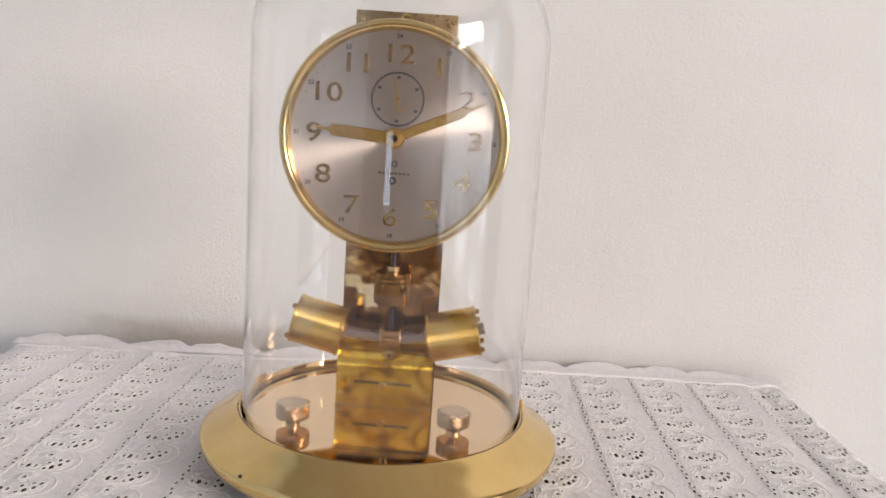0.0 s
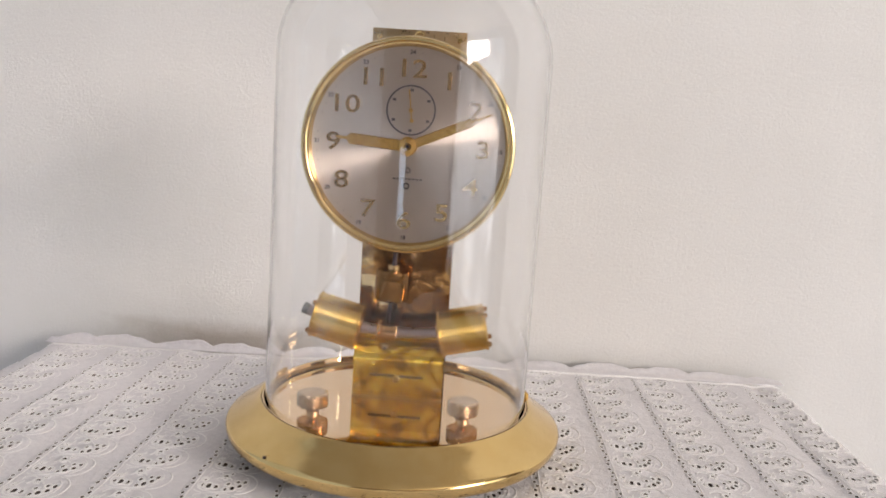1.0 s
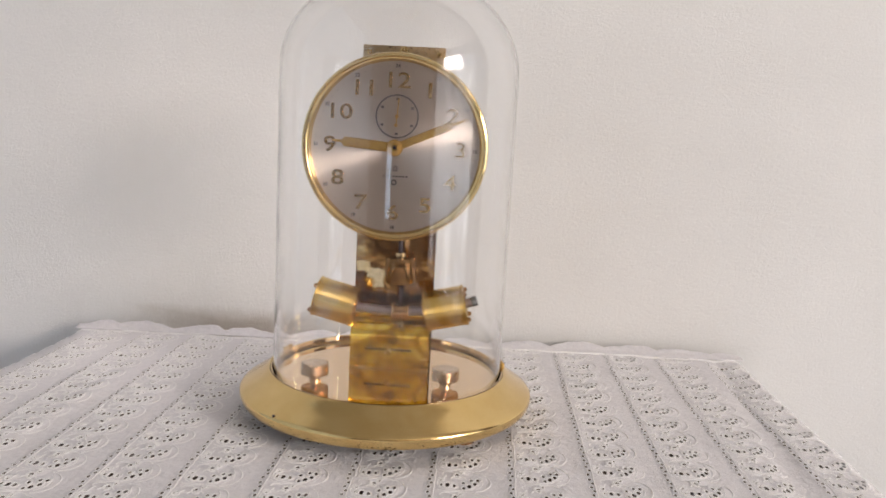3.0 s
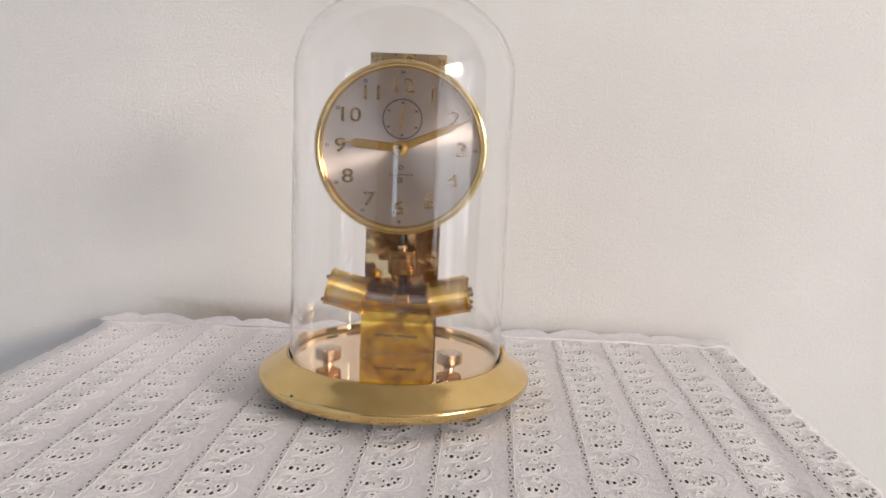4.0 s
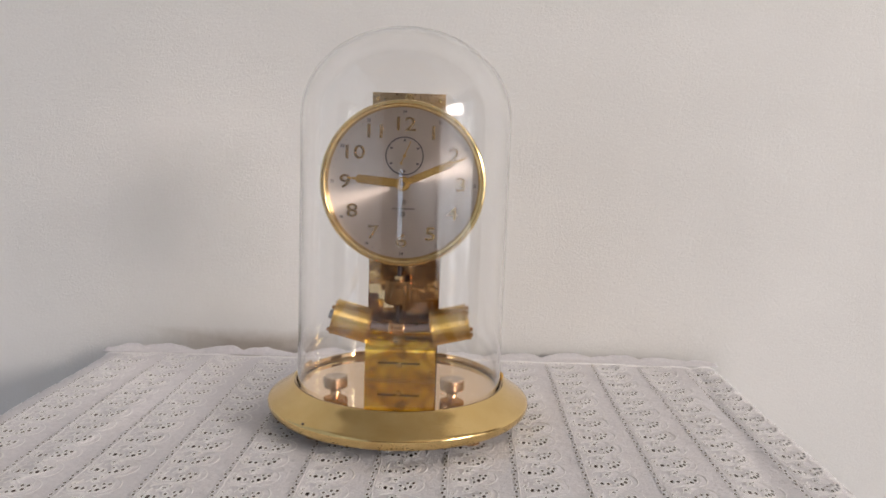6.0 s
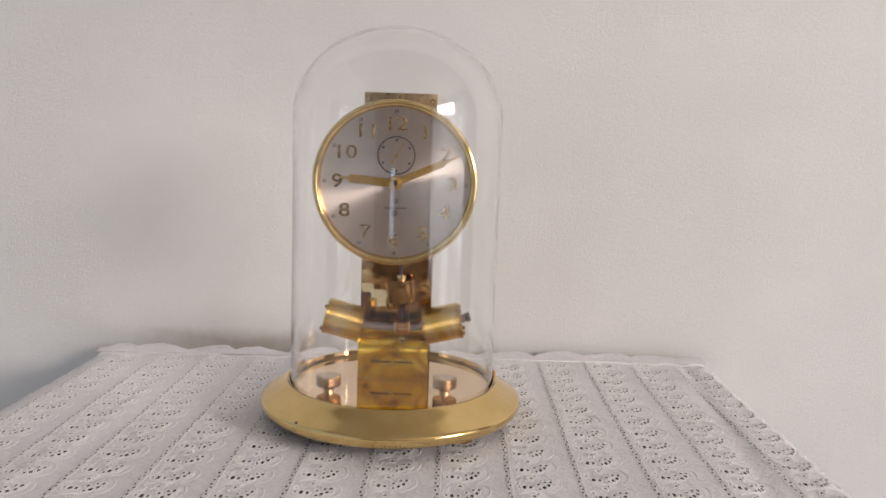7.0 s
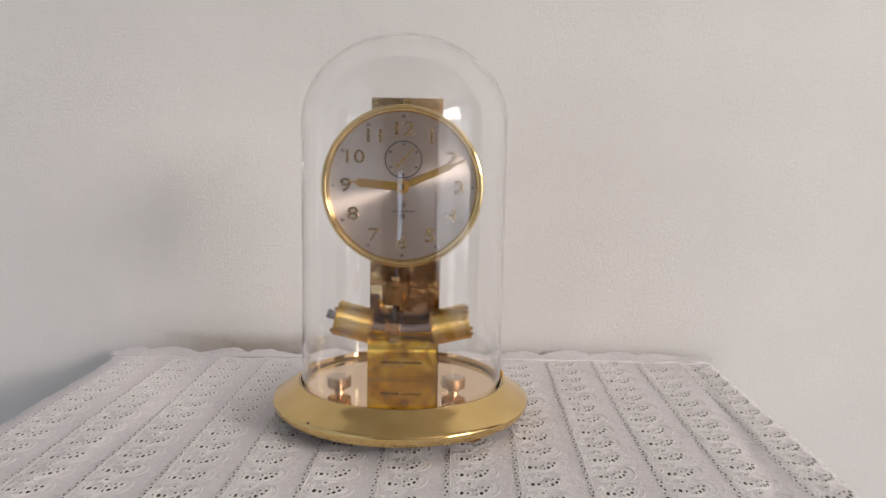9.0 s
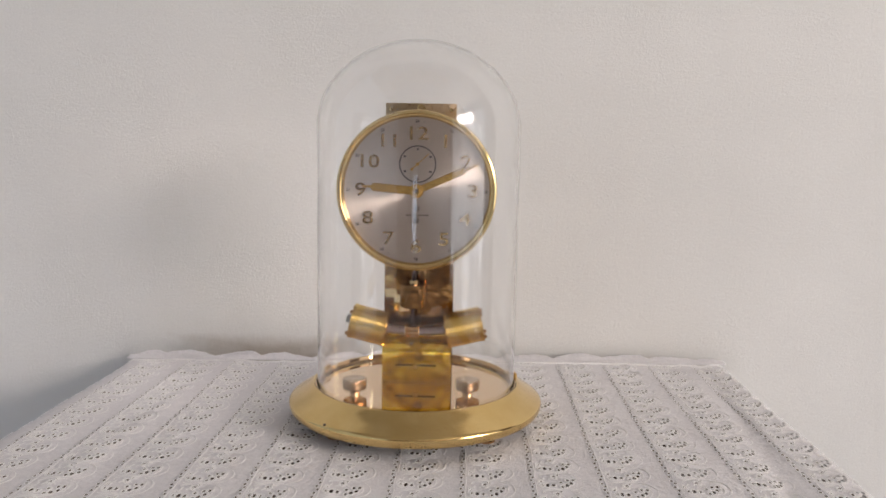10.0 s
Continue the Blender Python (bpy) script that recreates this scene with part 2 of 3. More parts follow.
def rod(bm, r, length, m=None, seg=24, bevel=0.0):
    """A solid cylinder along z from 0, with softened ends."""
    b = bevel or min(r, length) * 0.12
    return lathe(bm, [(0, 0), (r - b, 0), (r, b), (r, length - b), (r - b, length), (0, length)], seg, m)


def tube_along(bm, points, r, seg=10, flat=1.0):
    """A closed tube along points in an xz or xy run; flat squeezes it along the world z axis."""
    rings = []
    for i, p in enumerate(points):
        d = (points[min(i + 1, len(points) - 1)] - points[max(i - 1, 0)]).normalized()
        side = d.cross(Vector((0, 1, 0)) if abs(d.y) < 0.9 else Vector((1, 0, 0))).normalized()
        up = side.cross(d)
        rings.append([bm.verts.new(p + (side * math.cos(2 * math.pi * k / seg) + up * math.sin(2 * math.pi * k / seg)) * r) for k in range(seg)])
    for a, b in zip(rings, rings[1:]):
        for k in range(seg):
            bm.faces.new((a[k], a[(k + 1) % seg], b[(k + 1) % seg], b[k]))
    bm.faces.new(rings[0])
    bm.faces.new(rings[-1])
    return bm


def text_part(name, body, size, depth, mat, parent, m, label="", wide=1.0):
    """Lettering in the built-in font, turned into a mesh centred on its pose."""
    cu = bpy.data.curves.new(name, "FONT")
    cu.body, cu.size, cu.extrude, cu.bevel_depth = body, size, depth, depth * 0.35
    cu.offset = size * 0.003 if size > 0.01 else size * 0.02
    cu.align_x, cu.align_y, cu.resolution_u = "CENTER", "CENTER", 3
    temp = bpy.data.objects.new(name, cu)
    scene.collection.objects.link(temp)
    bpy.context.view_layer.update()
    me = bpy.data.meshes.new_from_object(temp.evaluated_get(bpy.context.evaluated_depsgraph_get()))
    bpy.data.objects.remove(temp)
    bpy.data.curves.remove(cu)
    me.transform(Matrix.Diagonal((wide, 1, 1, 1)))
    me.materials.clear()
    me.materials.append(mat)
    ob = new(name, me)
    ob.parent = parent
    ob.matrix_basis = m
    if label:
        tagged(ob, label)
    return ob


def thing(name, label, category, m=None, **more):
    ob = new(name)
    ob.empty_display_size = 0.02
    if m is not None:
        ob.matrix_basis = m
    return tagged(ob, label, category, **more)


# ---- the room ----
SLOPE = 0.06                                   # the wall and the table's back run slightly askew


def back_edge(x):
    return 0.132 + SLOPE * x


def wall_with_hole(name, along, at, thick, lo, hi, hole, mat):
    """A wall in the plane along = at, with one opening right through it."""
    bm = bmesh.new()
    a0, a1, z0, z1 = hole
    for p, q, r, s in ((lo, a0, FLOOR, CEIL), (a1, hi, FLOOR, CEIL), (a0, a1, FLOOR, z0), (a0, a1, z1, CEIL)):
        if along == "x":
            box(bm, at, at + thick, p, q, r, s)
        else:
            box(bm, p, q, at, at + thick, r, s)
    return tagged(part(name, bm, mat, smooth=False), "painted room wall with a window opening", "wall", kind="structure")


def build_room():
    bm = bmesh.new()
    box(bm, X0 - 0.4, X1 + 0.4, 0, 0.12, FLOOR, CEIL)
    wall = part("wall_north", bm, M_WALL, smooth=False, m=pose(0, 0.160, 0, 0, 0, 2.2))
    tagged(wall, "white textured wallpaper on the wall behind the table", "wall", kind="structure")
    wall_with_hole("wall_west", "x", X0 - 0.12, 0.12, Y0 - 0.12, 0.4, WIN_L, M_PALE)
    wall_with_hole("wall_east", "x", X1, 0.12, Y0 - 0.12, 0.4, WIN_R, M_PAINT)
    wall_with_hole("wall_south", "y", Y0 - 0.12, 0.12, X0, X1, WIN_B, M_PAINT)
    bm = box(bmesh.new(), X0 - 0.12, X1 + 0.12, Y0 - 0.12, 0.4, FLOOR - 0.1, FLOOR)
    tagged(part("floor", bm, M_FLOOR, smooth=False), "unseen pale grey-blue floor that bounces bluish light up", "floor", kind="structure")
    bm = box(bmesh.new(), X0 - 0.12, X1 + 0.12, Y0 - 0.12, 0.4, CEIL, CEIL + 0.1)
    tagged(part("ceiling", bm, M_CEIL, smooth=False), "plain taupe painted ceiling", "ceiling", kind="structure")


def build_window(name, label, along, at, hole, out=1):
    w = thing(name, label, "window", kind="structure")
    a0, a1, z0, z1 = hole
    f = 0.045
    for n, (p, q, r, s) in (("frame_side", (a0, a0 + f, z0, z1)), ("frame_side", (a1 - f, a1, z0, z1)),
                            ("frame_rail", (a0 + f, a1 - f, z0, z0 + f)), ("frame_rail", (a0 + f, a1 - f, z1 - f, z1))):
        bm = bmesh.new()
        if along == "x":
            box(bm, min(at + 0.05 * out, at + 0.10 * out), max(at + 0.05 * out, at + 0.10 * out), p, q, r, s, 0.004)
        else:
            box(bm, p, q, at - 0.10, at - 0.05, r, s, 0.004)
        part(n, bm, M_FRAME, w)
    bm = bmesh.new()
    if along == "x":
        box(bm, min(at - 0.03 * out, at + 0.05 * out), max(at - 0.03 * out, at + 0.05 * out), a0, a1, z0 + 0.001, z0 + 0.02, 0.003)
    else:
        box(bm, a0, a1, at - 0.05, at + 0.03, z0 + 0.001, z0 + 0.02, 0.003)
    part("window_sill", bm, M_FRAME, w)


def build_distance():
    bm = box(bmesh.new(), X1 + 0.6, X1 + 0.62, -5.5, 1.2, -0.75, 0.75)
    tagged(part("backdrop_east", bm, M_OUT, smooth=False), "pale overcast distance outside the window", "backdrop", kind="structure")


# ---- the table and its cloth ----
COL, COL_AT, ROW = 0.043, 0.121, 0.0245        # embroidered strips run along y
TX0, TX1, TY0 = -0.281, 0.285, -0.52


def build_table():
    t = thing("side_table", "dark wooden side table under a white cloth", "table")
    bm = bmesh.new()
    corners = [(TX0 + 0.004, TY0), (TX1 - 0.004, TY0), (TX1 - 0.004, back_edge(TX1) - 0.004), (TX0 + 0.004, back_edge(TX0) - 0.004)]
    low = [bm.verts.new((x, y, -0.024)) for x, y in corners]
    top = [bm.verts.new((x, y, -0.0035)) for x, y in corners]
    bm.faces.new(low)
    bm.faces.new(top)
    for i in range(4):
        bm.faces.new((low[i], low[(i + 1) % 4], top[(i + 1) % 4], top[i]))
    bmesh.ops.bevel(bm, geom=bm.edges[:], offset=0.003, segments=2, affect="EDGES")
    part("tabletop", bm, M_WOOD, t)
    for x, y in ((TX0 + 0.05, TY0 + 0.05), (TX1 - 0.05, TY0 + 0.05), (TX1 - 0.05, 0.08), (TX0 + 0.05, 0.06)):
        part("leg", lathe(bmesh.new(), [(0, FLOOR), (0.014, FLOOR), (0.016, FLOOR + 0.02), (0.022, -0.1), (0.022, -0.0238), (0, -0.0238)], 20), M_WOOD, t, m=pose(x, y, 0))


def drape(x, y, z):
    """Lays a flat cloth point over the table and down its sides."""
    z += 0.0009 * math.sin(9 * y + 3 * math.sin(7 * x)) + 0.0011 * noise.noise(Vector((x * 14, y * 7, 0.3))) + 0.0006 * noise.noise(Vector((x * 45, y * 30, 2.3))) + 0.0004 * noise.noise(Vector((x * 160, y * 150, 5.1)))
    z -= 0.0016 * math.exp(-((x - 0.247 - 0.10 * y) / 0.006) ** 2) * (x > 0.1) - 0.0011 * math.exp(-((x + 0.19 - 0.12 * y) / 0.008) ** 2)
    r = 0.008
    for edge, way in ((TX1, 1), (TX0, -1)):
        over = (x - (edge - way * r)) * way
        if over > 0:
            a = min(over / r, math.pi / 2)
            down = max(over - r * math.pi / 2, 0)
            wave = 0.006 * math.sin(y * 55) * min(down / 0.06, 1)
            return (edge - way * r + way * ((r + z) * math.sin(a) + wave), y, (r + z) * math.cos(a) - r - down)
    return (x, y, z)


def fill_patch(u0, u1, nv, holes):
    """A rectangle of cloth from u0 to u1 with round holes cut through, as flat vertices and faces. Each hole has a raised lip."""
    flat, edges = [], []

    def loop(points):
        first = len(flat)
        flat.extend(Vector(p) for p in points)
        edges.extend((first + i, first + (i + 1) % len(points)) for i in range(len(points)))

    nu = max(2, round((u1 - u0) * 8))
    outline = [(u0 + (u1 - u0) * i / nu, 0) for i in range(nu)] + [(u1, i / nv) for i in range(nv)]
    outline += [(u1 - (u1 - u0) * i / nu, 1) for i in range(nu)] + [(u0, 1 - i / nv) for i in range(nv)]
    loop([(u * COL, v * ROW) for u, v in outline])
    k, lips = 8, []
    for u, v, r in holes:
        ring = [(math.cos(2 * math.pi * i / k + u * 9), math.sin(2 * math.pi * i / k + u * 9)) for i in range(k)]
        loop([(u * COL + r * 1.75 * c, v * ROW + r * 2.6 * s) for c, s in ring])
        lips.append([[(u * COL + r * 1.3 * c, v * ROW + r * 2.05 * s, 0.0002) for c, s in ring],
                     [(u * COL + r * c, v * ROW + r * 1.75 * s, 0.0) for c, s in ring]])
    points, _, faces, *_ = delaunay_2d_cdt(flat, edges, [], 0, 1e-7)

    def in_hole(f):
        x, y = sum(points[i].x for i in f) / 3, sum(points[i].y for i in f) / 3
        return any(((x - u * COL) / (r * 1.75)) ** 2 + ((y - v * ROW) / (r * 2.6)) ** 2 < 0.95 for u, v, r in holes)

    verts = [(p.x, p.y, 0.0) for p in points]
    faces = [tuple(f) for f in faces if not in_hole(f)]
    for h, rings in enumerate(lips):
        last = list(range(len(outline) + h * k, len(outline) + (h + 1) * k))
        for ring in rings:
            now = list(range(len(verts), len(verts) + k))
            verts.extend(ring)
            faces.extend((last[i], last[(i + 1) % k], now[(i + 1) % k], now[i]) for i in range(k))
            last = now
    return verts, faces, len(faces) - 2 * k * len(holes)


def ridge(points, r, h):
    """A raised satin-stitch line along flat points: a low three-sided roof."""
    vs, fs = [], []
    for i, (x, y) in enumerate(points):
        x0, y0 = points[max(i - 1, 0)]
        x1, y1 = points[min(i + 1, len(points) - 1)]
        d = math.hypot(x1 - x0, y1 - y0) or 1
        nx, ny = -(y1 - y0) / d * r, (x1 - x0) / d * r
        vs += [(x + nx, y + ny, -0.0002), (x + nx * 0.45, y + ny * 0.45, h), (x - nx * 0.45, y - ny * 0.45, h), (x - nx, y - ny, -0.0002)]
        if i:
            b = 4 * i
            fs += [(b - 4 + k, b - 3 + k, b + 1 + k, b + k) for k in range(3)]
    return vs, fs


def motif_pieces():
    seam = [(0.030 + 0.028 * (i % 2), 0.12 + 0.19 * i, 0.00072) for i in range(5)]
    eye = [(0.165, 0.52, 0.0008), (0.185, 0.27, 0.0007), (0.255, 0.26, 0.00115), (0.335, 0.25, 0.0009), (0.365, 0.74, 0.0010), (0.42, 0.90, 0.0006)]
    eye += [(0.45, 0.42, 0.0007), (0.46, 0.17, 0.0007), (0.525, 0.25, 0.0010), (0.59, 0.37, 0.0009), (0.625, 0.56, 0.0008), (0.545, 0.55, 0.0007)]
    seam, eye = ([(u, v, r * 1.12) for u, v, r in group] for group in (seam, eye))
    patches = [fill_patch(0.0, 0.1, 4, seam), fill_patch(0.1, 0.8, 4, eye), fill_patch(0.8, 1.0, 4, [])]
    lines = []

    def arc(cu, cv, ru, rv, a0, a1, r, h, n=11):
        lines.append(ridge([((cu + ru * math.cos(radians(a0 + (a1 - a0) * i / n))) * COL, (cv + rv * math.sin(radians(a0 + (a1 - a0) * i / n))) * ROW) for i in range(n + 1)], r, h))

    arc(0.56, 0.46, 0.22, 0.47, -80, 85, 0.00045, 0.00010)
    arc(0.52, 0.46, 0.165, 0.40, -60, 55, 0.0003, 0.00007)
    arc(0.25, 0.34, 0.13, 0.25, 110, 250, 0.0005, 0.00009)
    arc(0.27, 0.06, 0.14, 0.09, 190, 350, 0.0005, 0.00009)
    arc(0.25, 0.80, 0.08, 0.12, -20, 200, 0.0005, 0.00007)
    arc(0.50, 0.86, 0.10, 0.13, 10, 170, 0.0005, 0.00007)
    arc(0.40, 0.30, 0.05, 0.30, 60, 120, 0.0006, 0.00007)
    arc(0.17, 0.86, 0.06, 0.30, 250, 330, 0.0006, 0.00007)
    arc(0.36, 0.20, 0.22, 0.16, 200, 335, 0.0006, 0.00010)
    arc(0.38, 0.52, 0.10, 0.20, 20, 165, 0.0006, 0.00009)
    for u, v, r in eye:                        # buttonhole stitch round each eyelet
        lines.append(ridge([(u * COL + r * 2.1 * math.cos(k * math.pi / 4), v * ROW + r * 2.9 * math.sin(k * math.pi / 4)) for k in range(9)], 0.0004, 0.0001))
    lines.append(ridge([(0.09 * COL, v * ROW) for v in (0, 0.25, 0.5, 0.75, 1.0)], 0.0004, 0.00011))
    return patches, lines


def closed_gap(x):
    """0 where the edging leaves the gap to the wall open, 1 where it covers it."""
    return 1 - max(0.0, min(1.0, (x + 0.215) / 0.03, (-0.045 - x) / 0.05))


def build_cloth():
    cloth = thing("tablecloth", "white cotton tablecloth with eyelet embroidery on a side table", "tablecloth")
    patches, lines = motif_pieces()
    rng = random.Random(4)
    for k in range(-12, 6):
        x0 = COL_AT + k * COL
        vs, fs, threads, tfs, white = [], [], [], [], []
        shift = rng.uniform(0, ROW)
        end = back_edge(x0 + COL / 2)
        rows = int((end - TY0) / ROW) + 2
        for j in range(rows):
            y0 = end - shift + ROW - j * ROW
            warp = rng.uniform(-0.0006, 0.0006)
            for source, (av, af, *plain) in [(0, p) for p in patches] + [(1, p) for p in lines]:
                into, faces = (vs, fs) if source == 0 else (threads, tfs)
                n = len(into)
                for x, y, z in av:
                    u = x / COL
                    fold = 0.0002 * math.exp(-((u - 0.09) / 0.05) ** 2) - 0.0005 * math.exp(-((u - 0.90) / 0.06) ** 2)
                    yy = min(y0 + y, back_edge(x0 + x))
                    into.append(drape(x0 + x + (warp if source else 0), yy, z + fold + 0.0006 * source * 0.2 + 0.0012))
                if source == 0:
                    white.extend(i >= plain[0] for i in range(len(af)))
                faces.extend(tuple(i + n for i in f) for f in af)
        for name, v, f, mat in (("embroidered_strip", vs, fs, M_CLOTH), ("satin_stitching", threads, tfs, M_THREAD)):
            me = bpy.data.meshes.new(name)
            me.from_pydata(v, [], f)
            if name == "embroidered_strip":
                me.materials.append(M_CLOTH)
                me.materials.append(M_THREAD)
                me.polygons.foreach_set("material_index", [int(w) for w in white])
                bm = bmesh.new()
                bm.from_mesh(me)
                bmesh.ops.remove_doubles(bm, verts=bm.verts[:], dist=2e-6)
                bm.to_mesh(me)
                bm.free()
            if mat is M_THREAD:
                me.materials.append(mat)
            me.polygons.foreach_set("use_smooth", [True] * len(me.polygons))
            ob = new(name, me)
            if name == "embroidered_strip":
                ob.parent, strip = cloth, ob
            else:
                tagged(ob, kind="stuff").parent = strip
    # hem and the scalloped border that stands up towards the wall
    bm = bmesh.new()
    tube_along(bm, [Vector(drape(TX0 + 0.002 + i * 0.0046, back_edge(TX0 + i * 0.0046) + 0.0006 * math.sin(i), 0.0014)) for i in range(122)], 0.0009, 8)
    part("hem", bm, M_THREAD, cloth, "raised white hem")
    bm = bmesh.new()
    n, m = 330, 7
    grid = []
    for i in range(n + 1):
        x = TX0 + (TX1 - TX0) * i / n
        s = (x - COL_AT) / 0.046
        k = math.floor(s)
        tall = 0.0052 + (0.002 if x < -0.1 else 0.0) + 0.008 * noise.noise(Vector((k * 1.7 + 0.3, 0.5, 0)))
        lobe = math.sin(math.pi * (s - k)) ** 0.8
        h = (0.004 + tall * lobe) * min(1, (x - TX0) / 0.03, (TX1 - x) / 0.03) + 0.0015 + 0.0022 * noise.noise(Vector((x * 130, 7.1, 0)))
        lean = 0.26 + 0.30 * noise.noise(Vector((x * 22, 3.3, 0)))
        col = []
        for j in range(m + 1):
            w = j / m
            out, up = h * w * (1 - 0.45 * w) + 0.004 * w, h * lean * w * w * 1.3
            reach = min(out, 0.0165) * (0.55 + 0.85 * closed_gap(x))
            col.append(bm.verts.new((x, back_edge(x) + reach, 0.002 + up)))
        grid.append(col)
    for a, b in zip(grid, grid[1:]):
        for j in range(m):
            bm.faces.new((a[j], b[j], b[j + 1], a[j + 1]))
    border = part("scalloped_border", bm, M_CLOTH, cloth, "scalloped cotton edging curling up")
    border.modifiers.new("thickness", "SOLIDIFY").thickness = 0.0006


# ---- the clock ----
CX, CY, DECK = 0.0, -0.018, 0.0262             # centre of the base, height of its polished deck
DIAL = (-0.0015, -0.0165, 0.171)
PIVOT = (-0.0005, -0.0115, 0.2195)
FACE = pose(0, 0, 0, 90, 0, 0)                 # local z comes out of the dial towards the room


def on_dial(r, degrees, lift):
    a = radians(degrees)
    return r * math.sin(a), r * math.cos(a), lift


def build_base(clock):
    at = pose(CX, CY, 0)
    profile = [(0.0890, 0.0106), (0.0914, 0.0110), (0.0928, 0.0124), (0.0936, 0.0146), (0.0938, 0.0166), (0.0936, 0.0176), (0.0930, 0.0184), (0.0918, 0.0192), (0.0900, 0.0204),
               (0.0855, 0.0234), (0.0800, 0.0272), (0.0770, 0.0298), (0.0757, 0.0306), (0.0750, 0.0303), (0.0748, 0.0290), (0.0748, 0.0252),
               (0.0746, 0.0200), (0.0860, 0.0140)]
    base = part("base", lathe(bmesh.new(), profile, 160, closed=True), M_BASE, clock, "satin brass sloping base rim", m=at)
    part("deck", lathe(bmesh.new(), [(0, DECK - 0.004), (0.0715, DECK - 0.004), (0.0715, DECK - 0.0006), (0.0709, DECK), (0, DECK)], 128), M_DECK, clock, "mirror-polished brass deck", m=at)
    part("rim_lining", lathe(bmesh.new(), [(0.0744, 0.0232), (0.0746, 0.0304), (0.0740, 0.0304), (0.0738, 0.0232)], 128, closed=True), M_DECK, clock, "bright inner lining of the rim", m=at)
    part("dome_groove", lathe(bmesh.new(), [(0.0712, 0.0215), (0.0745, 0.0215), (0.0745, 0.0228), (0.0712, 0.0228)], 128, closed=True), M_COPPER, clock, m=at)
    part("deck_bead", lathe(bmesh.new(), [(0.0690 + 0.0007 * math.cos(a), DECK + 0.0006 * math.sin(a)) for a in np.linspace(0, 2 * math.pi, 9)[:-1]], 128, closed=True), M_BEZEL, clock, m=at)
    part("under_plate", lathe(bmesh.new(), [(0, 0.0135), (0.090, 0.0135), (0.090, 0.0160), (0, 0.0160)], 96), M_ROD, clock, m=at)
    for a in (100, 222, 318):
        x, y = CX + 0.071 * math.cos(radians(a)), CY + 0.071 * math.sin(radians(a))
        part("foot", lathe(bmesh.new(), [(0, 0.0010), (0.006, 0.0010), (0.0065, 0.003), (0.004, 0.006), (0.0035, 0.0136), (0, 0.0136)], 24), M_COPPER, clock, m=pose(x, y, 0))
    # bayonet clips beside the dome
    for a in (165, 12):
        bm = box(bmesh.new(), -0.0006, 0.0016, -0.006, 0.006, -0.004, 0.0030, 0.0005)
        part("dome_clip", bm, M_HAND, clock, m=pose(CX + 0.0752 * math.cos(radians(a)), CY + 0.0752 * math.sin(radians(a)), 0.0300, 0, 0, a))
    bm = rod(bmesh.new(), 0.0009, 0.001, pose(0, 0, 0, 0, 0, 0), 12)
    crease = [Vector((0.0906 * math.cos(radians(a)), 0.0906 * math.sin(radians(a)), 0.0198 - 0.0008 * (a - 233) / 12)) for a in range(233, 240)]
    part("rim_crease", tube_along(bmesh.new(), crease, 0.00028, 6), M_HAND, base, "fine dark crease in the rim")
    d = radians(233)
    part("locking_pin", bm, M_ROD, base, "dark pin in the rim", m=pose(0.0922 * math.cos(d), 0.0922 * math.sin(d), 0.0186))


def build_knob(clock, x, y):
    bm = bmesh.new()
    # knurled rim: short pyramids in a diagonal lattice
    n, rows, r, z0, h = 32, 6, 0.0080, 0.0038, 0.0078
    rings = []
    for j in range(rows + 1):
        ring = []
        for i in range(n):
            a = 2 * math.pi * i / n
            rr = r + (0.0006 if (i + j) % 2 else -0.0006)
            ring.append(bm.verts.new((rr * math.cos(a), rr * math.sin(a), z0 + h * (0.1 + 0.8 * j / rows))))
        rings.append(ring)
    for a, b in zip(rings, rings[1:]):
        for i in range(n):
            bm.faces.new((a[i], a[(i + 1) % n], b[(i + 1) % n], b[i]))
    for ring, z, s in ((rings[0], z0, 0.9), (rings[-1], z0 + h, 0.92)):
        lip = [bm.verts.new((v.co.x * s, v.co.y * s, z)) for v in ring]
        for i in range(n):
            bm.faces.new((ring[i], ring[(i + 1) % n], lip[(i + 1) % n], lip[i]))
        bm.faces.new(lip)
    knob = part("levelling_knob", bm, M_KNOB, clock, "knurled brass levelling knob", smooth=False, m=pose(x, y, DECK))
    part("stem", lathe(bmesh.new(), [(0, 0), (0.0036, 0), (0.0036, 0.0014), (0.0022, 0.0020), (0.0022, 0.0039), (0, 0.0039)], 24), M_KNOB, knob)


def screw(clock_part, m, r=0.0022):
    bm = lathe(bmesh.new(), [(0, -0.0004), (r, -0.0004), (r, r * 0.25), (r * 0.7, r * 0.55), (0, r * 0.65)], 18)
    return part("screw", bm, M_BEZEL, clock_part, "small domed screw", m=m)


